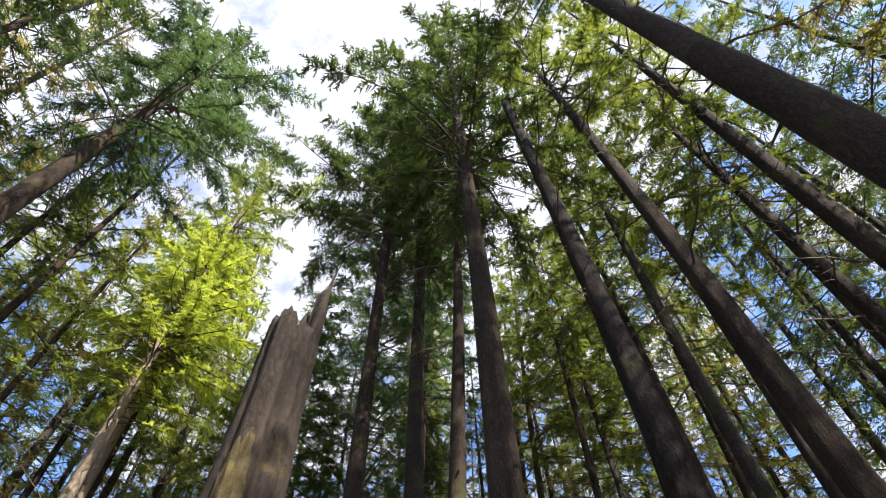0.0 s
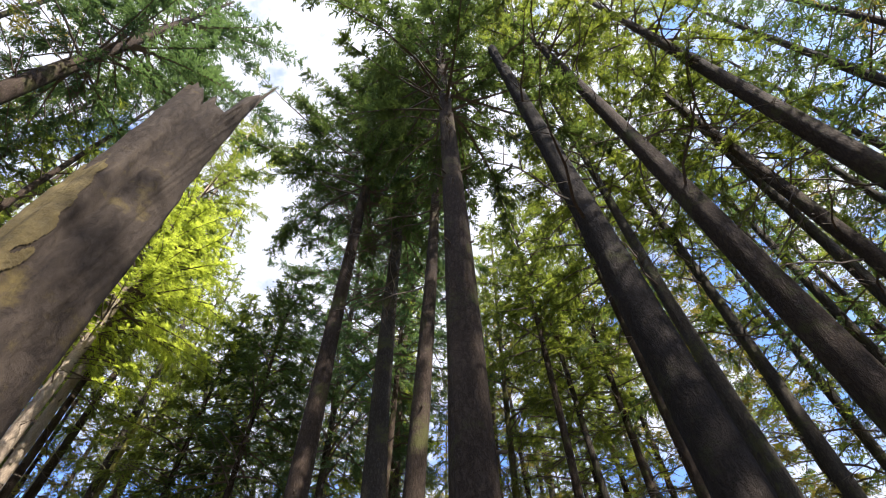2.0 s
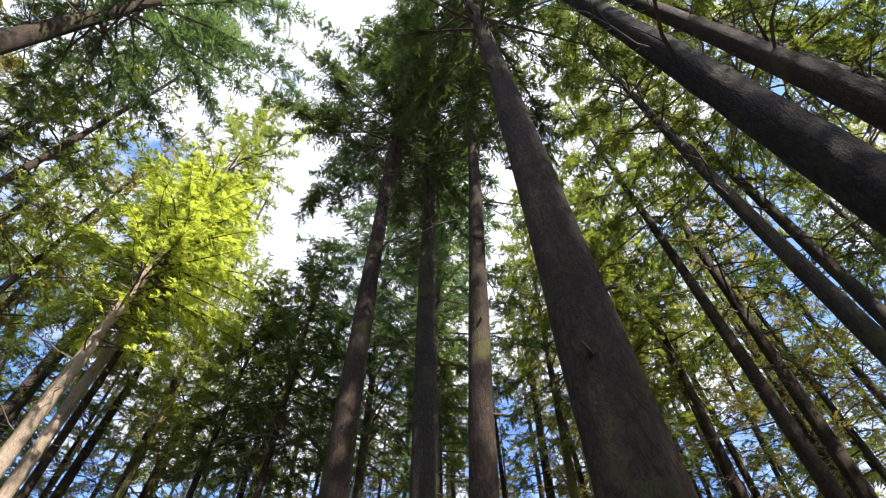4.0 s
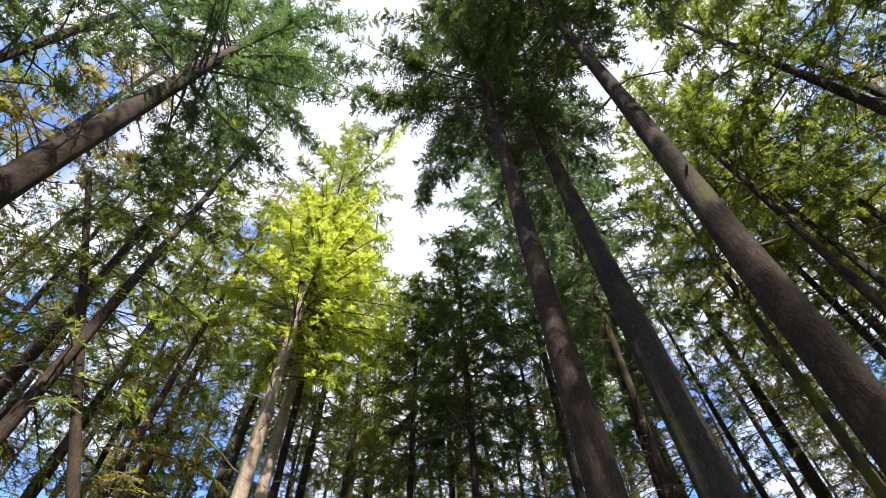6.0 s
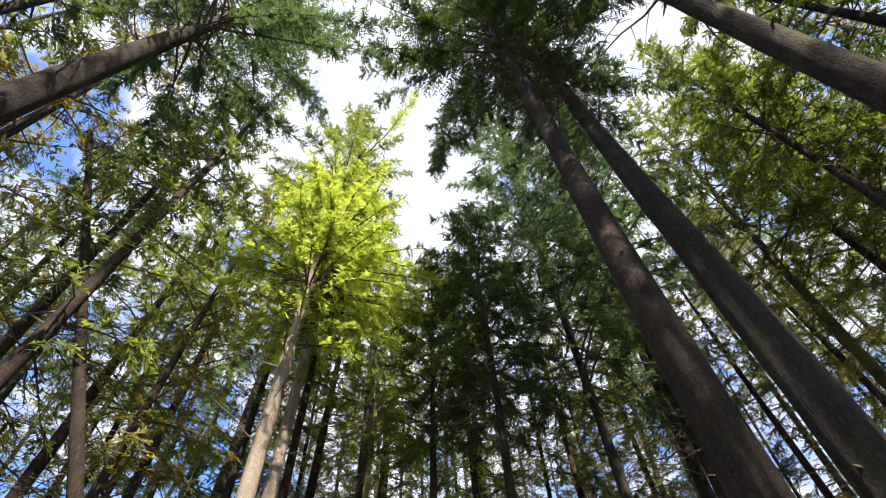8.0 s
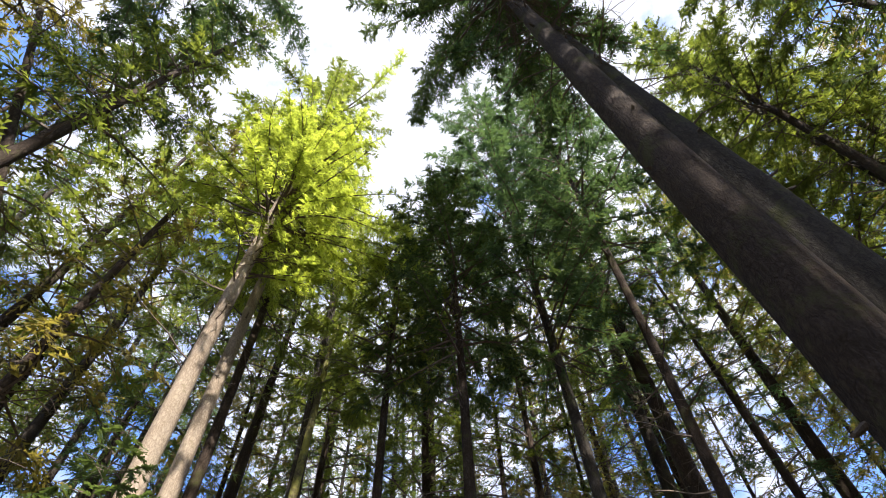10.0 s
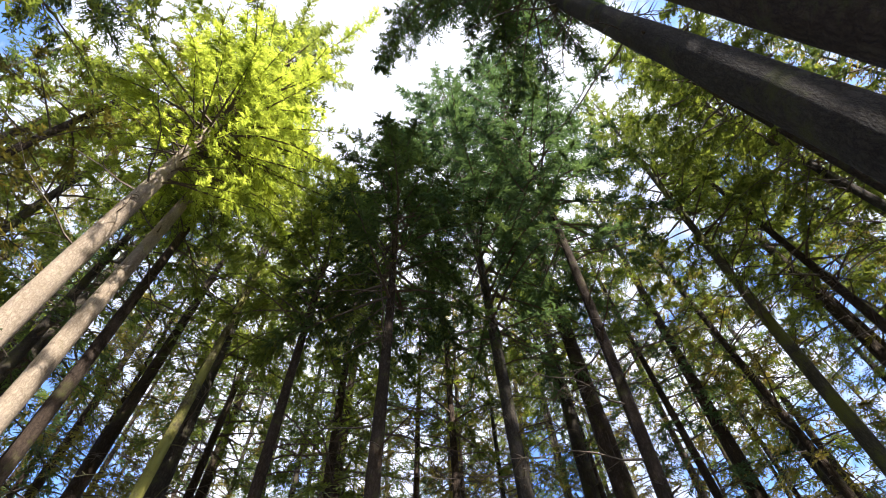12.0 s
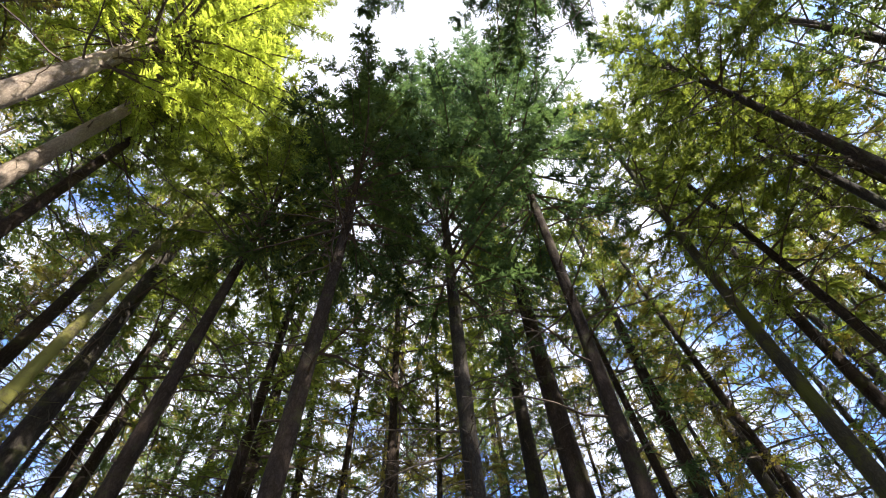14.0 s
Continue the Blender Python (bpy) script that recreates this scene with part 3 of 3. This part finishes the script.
# x, y, lean, radius, crown base, height, reach, boughs, bark, needles, label, dead limbs, lowest limb
TREES = [
    (0.90, 6.69, (-0.002, 0.016), 0.27, 16.0, 37, 4.8, 150, BARK_BROWN, DARK, NEAR, 16, 12),
    (-2.02, 12.52, (-0.006, -0.005), 0.28, 20.5, 39, 5.8, 170, BARK_BROWN, DARK, NEAR, 30, 13),
    (-0.56, 13.90, (-0.002, -0.002), 0.34, 21.0, 39, 4.8, 140, BARK_GREY, BLUE, NEAR, 34, 12),
    (0.07, 10.07, (0.031, -0.004), 0.205, 19.0, 34, 3.6, 110, BARK_BROWN, DARK, NEAR, 16, 9),
    (5.34, 6.01, (-0.028, 0.035), 0.25, 20.0, 37, 3.8, 120, BARK_BROWN, GREEN, SLIM, 16, 8),
    (4.02, 1.77, (-0.017, 0.034), 0.27, 18.0, 36, 3.6, 90, BARK_BROWN, GREEN, NEAR, 8, 9),
    (6.36, 9.58, (-0.013, 0.009), 0.20, 16.0, 34, 3.4, 110, BARK_GREY, GREEN, SLIM, 16, 8),
    (9.26, 11.75, (-0.011, 0.010), 0.22, 15.0, 35, 3.6, 110, BARK_GREY, GREEN, SLIM, 14, 8),
    (8.29, 5.36, (-0.013, 0.026), 0.27, 19.0, 38, 3.8, 110, BARK_BROWN, GREEN, NEAR, 16, 9),
    (9.58, 7.48, (-0.013, 0.020), 0.23, 16.0, 35, 3.6, 110, BARK_BROWN, GREEN, SLIM, 16, 9),
    (10.7, 9.0, (-0.005, 0.005), 0.20, 14.0, 34, 3.4, 100, BARK_GREY, GREEN, SLIM, 14, 8),
    (7.40, 22.80, (-0.015, 0.006), 0.20, 15.0, 35, 3.6, 110, BARK_BROWN, GREEN, SLIM, 18, 8),
    (7.30, 19.55, (-0.018, 0.008), 0.18, 16.0, 34, 3.4, 110, BARK_GREY, GREEN, SLIM, 16, 8),
    (9.00, 19.90, (-0.007, 0.003), 0.20, 16.0, 35, 3.6, 110, BARK_BROWN, GREEN, SLIM, 16, 8),
    (7.80, 14.30, (-0.019, 0.014), 0.22, 18.0, 36, 3.6, 110, BARK_BROWN, GREEN, SLIM, 16, 8),
    (11.2, 27.6, (0, 0), 0.25, 15.0, 37, 3.8, 100, BARK_BROWN, GREEN, SLIM, 14, 9),
    (-11.39, 6.48, (0.007, 0.040), 0.40, 19.5, 37, 5.4, 150, BARK_BROWN, BLUE, NEAR, 24, 12),
    (-12.12, 16.80, (0.003, 0.003), 0.27, 16.5, 42, 4.8, 190, BARK_SUNLIT, SUNLIT, BRIGHT, 10, 10),
    (-12.90, 18.52, (0.002, 0.002), 0.25, 19.0, 39, 4.2, 140, BARK_SUNLIT, SUNLIT, BRIGHT, 12, 10),
    (-16.34, 24.29, (0.016, 0.017), 0.30, 19.0, 37, 3.8, 110, BARK_BROWN, GREEN, NEAR, 20, 9),
    (-13.9, 26.3, (0.01, 0.0), 0.19, 14.0, 34, 3.6, 110, BARK_BROWN, GREEN, SLIM, 22, 7),
    (-3.39, 22.85, (-0.013, 0.001), 0.20, 15.0, 47, 5.8, 190, BARK_GREY, BLUE, SLIM, 30, 7),
    (-0.67, 25.64, (0.008, -0.002), 0.36, 17.0, 39, 4.2, 140, BARK_BROWN, GREEN, NEAR, 22, 9),
    (4.85, 30.43, (0.018, -0.009), 0.36, 18.0, 41, 4.2, 130, BARK_BROWN, GREEN, NEAR, 18, 10),
    (-1.22, 21.73, (0.021, -0.008), 0.17, 18.0, 46, 5.0, 190, BARK_BROWN, BLUE, SLIM, 24, 7),
    (4.27, 23.51, (0.027, -0.026), 0.23, 18.0, 37, 4.2, 130, BARK_MOSS, GREEN, "tall conifer with a mossy green trunk and thin crown", 24, 8),
    (9.13, 26.15, (0.009, -0.010), 0.30, 17.0, 38, 4.0, 110, BARK_BROWN, GREEN, NEAR, 18, 9),
    (9.83, 21.79, (-0.002, 0.003), 0.26, 19.0, 39, 4.0, 110, BARK_GREY, GREEN, NEAR, 16, 9),
    (-10.1, 29.9, (0, 0), 0.32, 13.0, 36, 4.2, 130, BARK_BROWN, GREEN, NEAR, 28, 8),
    (-5.4, 26.8, (0, 0), 0.17, 14.0, 34, 3.6, 110, BARK_BROWN, GREEN, SLIM, 26, 7),
    (-21.2, 16.0, (0.013, 0.026), 0.30, 17.0, 38, 4.2, 130, BARK_BROWN, GREEN, NEAR, 24, 8),
    (-18.9, 18.2, (0.013, 0.018), 0.24, 15.0, 36, 3.8, 110, BARK_GREY, GREEN, SLIM, 24, 8),
    (-6.4, 20.2, (0, 0), 0.17, 13.5, 27.5, 4.2, 170, BARK_BROWN, DARK, "young dark conifer with a dense shaded crown", 16, 6),
    (-9.0, 21.3, (0, 0), 0.17, 14.5, 26.5, 3.6, 150, BARK_BROWN, GREEN, "young conifer with a dense green crown", 16, 6),
    (5.6, 18.4, (0, 0), 0.20, 19.0, 34, 4.0, 120, BARK_BROWN, GREEN, NEAR, 16, 9),
    (-13.60, 19.80, (0.004, 0.002), 0.20, 18.0, 35, 3.4, 110, BARK_BROWN, GREEN, SLIM, 14, 8),
    (-16.4, 11.4, (0.01, 0.0), 0.22, 20.0, 34, 3.8, 120, BARK_BROWN, DARK, NEAR, 20, 9),
]
# boughs that stand out from their crowns: tree, then height, bearing, length
OWN_BOUGHS = {
    17: [(31, 92, 5.2), (16.8, 62, 3.6), (17.2, 48, 3.2), (18.5, 70, 4.4), (16.0, 55, 3.0), (20, 40, 4.6), (20.5, 80, 4.6), (22, 60, 5.0), (23, 95, 4.6), (15.6, 75, 2.4)],
    16: [(22, 55, 6.0), (24, 70, 6.4), (26.5, 48, 6.2), (29, 75, 5.6), (24, 20, 4.8), (25.5, 40, 5.2), (27, 10, 5.6), (30, 60, 4.8), (26, 350, 5.8), (28, 85, 4.6), (23.5, 75, 4.2)],
    1: [(24, 20, 6.2), (26, 340, 6.0), (25, 300, 6.0), (28, 320, 5.5), (23, 270, 5.0)],
}
# 17 and 18: needles coloured as sunlit below, plain green in the upper crown
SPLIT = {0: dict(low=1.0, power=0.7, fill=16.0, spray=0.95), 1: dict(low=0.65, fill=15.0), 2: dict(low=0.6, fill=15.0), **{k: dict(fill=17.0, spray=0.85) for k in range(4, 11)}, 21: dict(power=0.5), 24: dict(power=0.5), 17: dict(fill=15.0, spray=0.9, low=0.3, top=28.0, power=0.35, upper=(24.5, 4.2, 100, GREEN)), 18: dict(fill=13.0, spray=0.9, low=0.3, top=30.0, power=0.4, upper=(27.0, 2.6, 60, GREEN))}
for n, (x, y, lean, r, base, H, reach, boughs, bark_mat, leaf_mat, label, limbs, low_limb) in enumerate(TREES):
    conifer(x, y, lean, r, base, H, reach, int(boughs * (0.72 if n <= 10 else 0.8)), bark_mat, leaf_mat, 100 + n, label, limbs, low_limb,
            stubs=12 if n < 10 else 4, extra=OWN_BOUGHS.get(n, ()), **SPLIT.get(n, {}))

conifer(-11.3, 15.4, (0.0, 0.0), 0.07, 2.2, 8.6, 2.0, 60, BARK_BROWN, LEAF_DARK, 190, "young understory conifer with drooping dark needles", 4, 1.0, 10)

# the forest all round ------------------------------------------------------
def prototypes():
    """Forest trees: nine to be seen, and three with coarse crowns, added unseen behind the walk for shade."""
    seen, added_shade = [], []
    for k in range(9):
        seen.append(conifer(0, 0, (0, 0), (0.2, 0.26, 0.17, 0.3, 0.22, 0.16, 0.24, 0.19, 0.23)[k], (10, 13, 8, 15, 11, 7, 14, 9, 12)[k], (34, 37, 31, 38, 35, 30, 36, 33, 35)[k],
                            (3.2, 3.4, 2.9, 3.6, 3.3, 2.8, 3.3, 3.1, 3.3)[k], 84, (BARK_BROWN, BARK_GREY)[k % 2],
                            (GREEN, DARK, LEAF_OLIVE, GREEN, BLUE, LEAF_OLIVE, DARK, GREEN, LEAF_OLIVE)[k], 300 + k, SLIM, 15, 3.5, 9, 1.28, 7, 8.5, rings=22, low=0.75))
    for k in range(3):
        added_shade.append(conifer(0, 0, (0, 0), (0.24, 0.2, 0.27)[k], (10, 9, 12)[k], (35, 33, 37)[k], (3.0, 2.8, 3.2)[k], 56, BARK_BROWN, (GREEN, DARK, GREEN)[k], 330 + k, SLIM, 4, 4.0, 8, 1.7, 6, 3.5, rings=14))
    return seen, added_shade


def forest():
    rng = np.random.default_rng(9)
    way = np.array([(t[1], t[2]) for t in PATH])
    fixed = [np.array(t[:2]) for t in TREES] + [np.array(p) for p in ((-1.36, 3.36), (2.98, 5.7), (-10.4, 16.1), (-11.6, 20.7), (-15.5, 8.1), (-11.3, 15.4))]
    # made-up lane kept free of trees, so sun reaches the yellow-green ones
    sun_lane = np.array([(-12.0 + 0.6 * d, 16.0 - 0.8 * d) for d in range(0, 34, 2)])
    seen, added_shade = prototypes()
    used = set()
    count = 0
    for _ in range(14000):
        p = np.array([rng.uniform(-42, 38), rng.uniform(-28, 48)])
        gap = np.min(np.linalg.norm(way - p, axis=1))
        behind = p[1] < -1.5
        if gap < (3.5 if behind else 9.0 if p[0] < -8 and p[1] < 26 else 11.0) or gap > 32 or min(np.linalg.norm(q - p) for q in fixed) < (4.0 if behind else 2.95):
            continue
        if np.min(np.linalg.norm(sun_lane - p, axis=1)) < 3.6:
            continue
        fixed.append(p)
        protos = added_shade if behind else seen
        tree = protos[int(rng.integers(len(protos)))]
        m = pose(p[0], p[1], 0, rng.normal(0, 1.1), rng.normal(0, 1.1), rng.uniform(0, 360)) @ Matrix.Scale(rng.uniform(0.9, 1.12), 4)
        if tree.name in used:
            copy_thing(tree, m)
        else:
            tree.matrix_basis = m
            used.add(tree.name)
        count += 1
        if count >= 260:
            break
    # added trees, set by hand to keep the sun off certain trunks
    for k, (x, y) in enumerate([(-4.8, -2.2), (8.2, -1.0), (3.2, -6.0), (6.6, -3.4), (10.0, -3.2), (-7.6, 0.6)]):
        copy_thing(added_shade[k % 3], pose(x, y, 0, 0.5, -0.4, 70 * k))


forest()
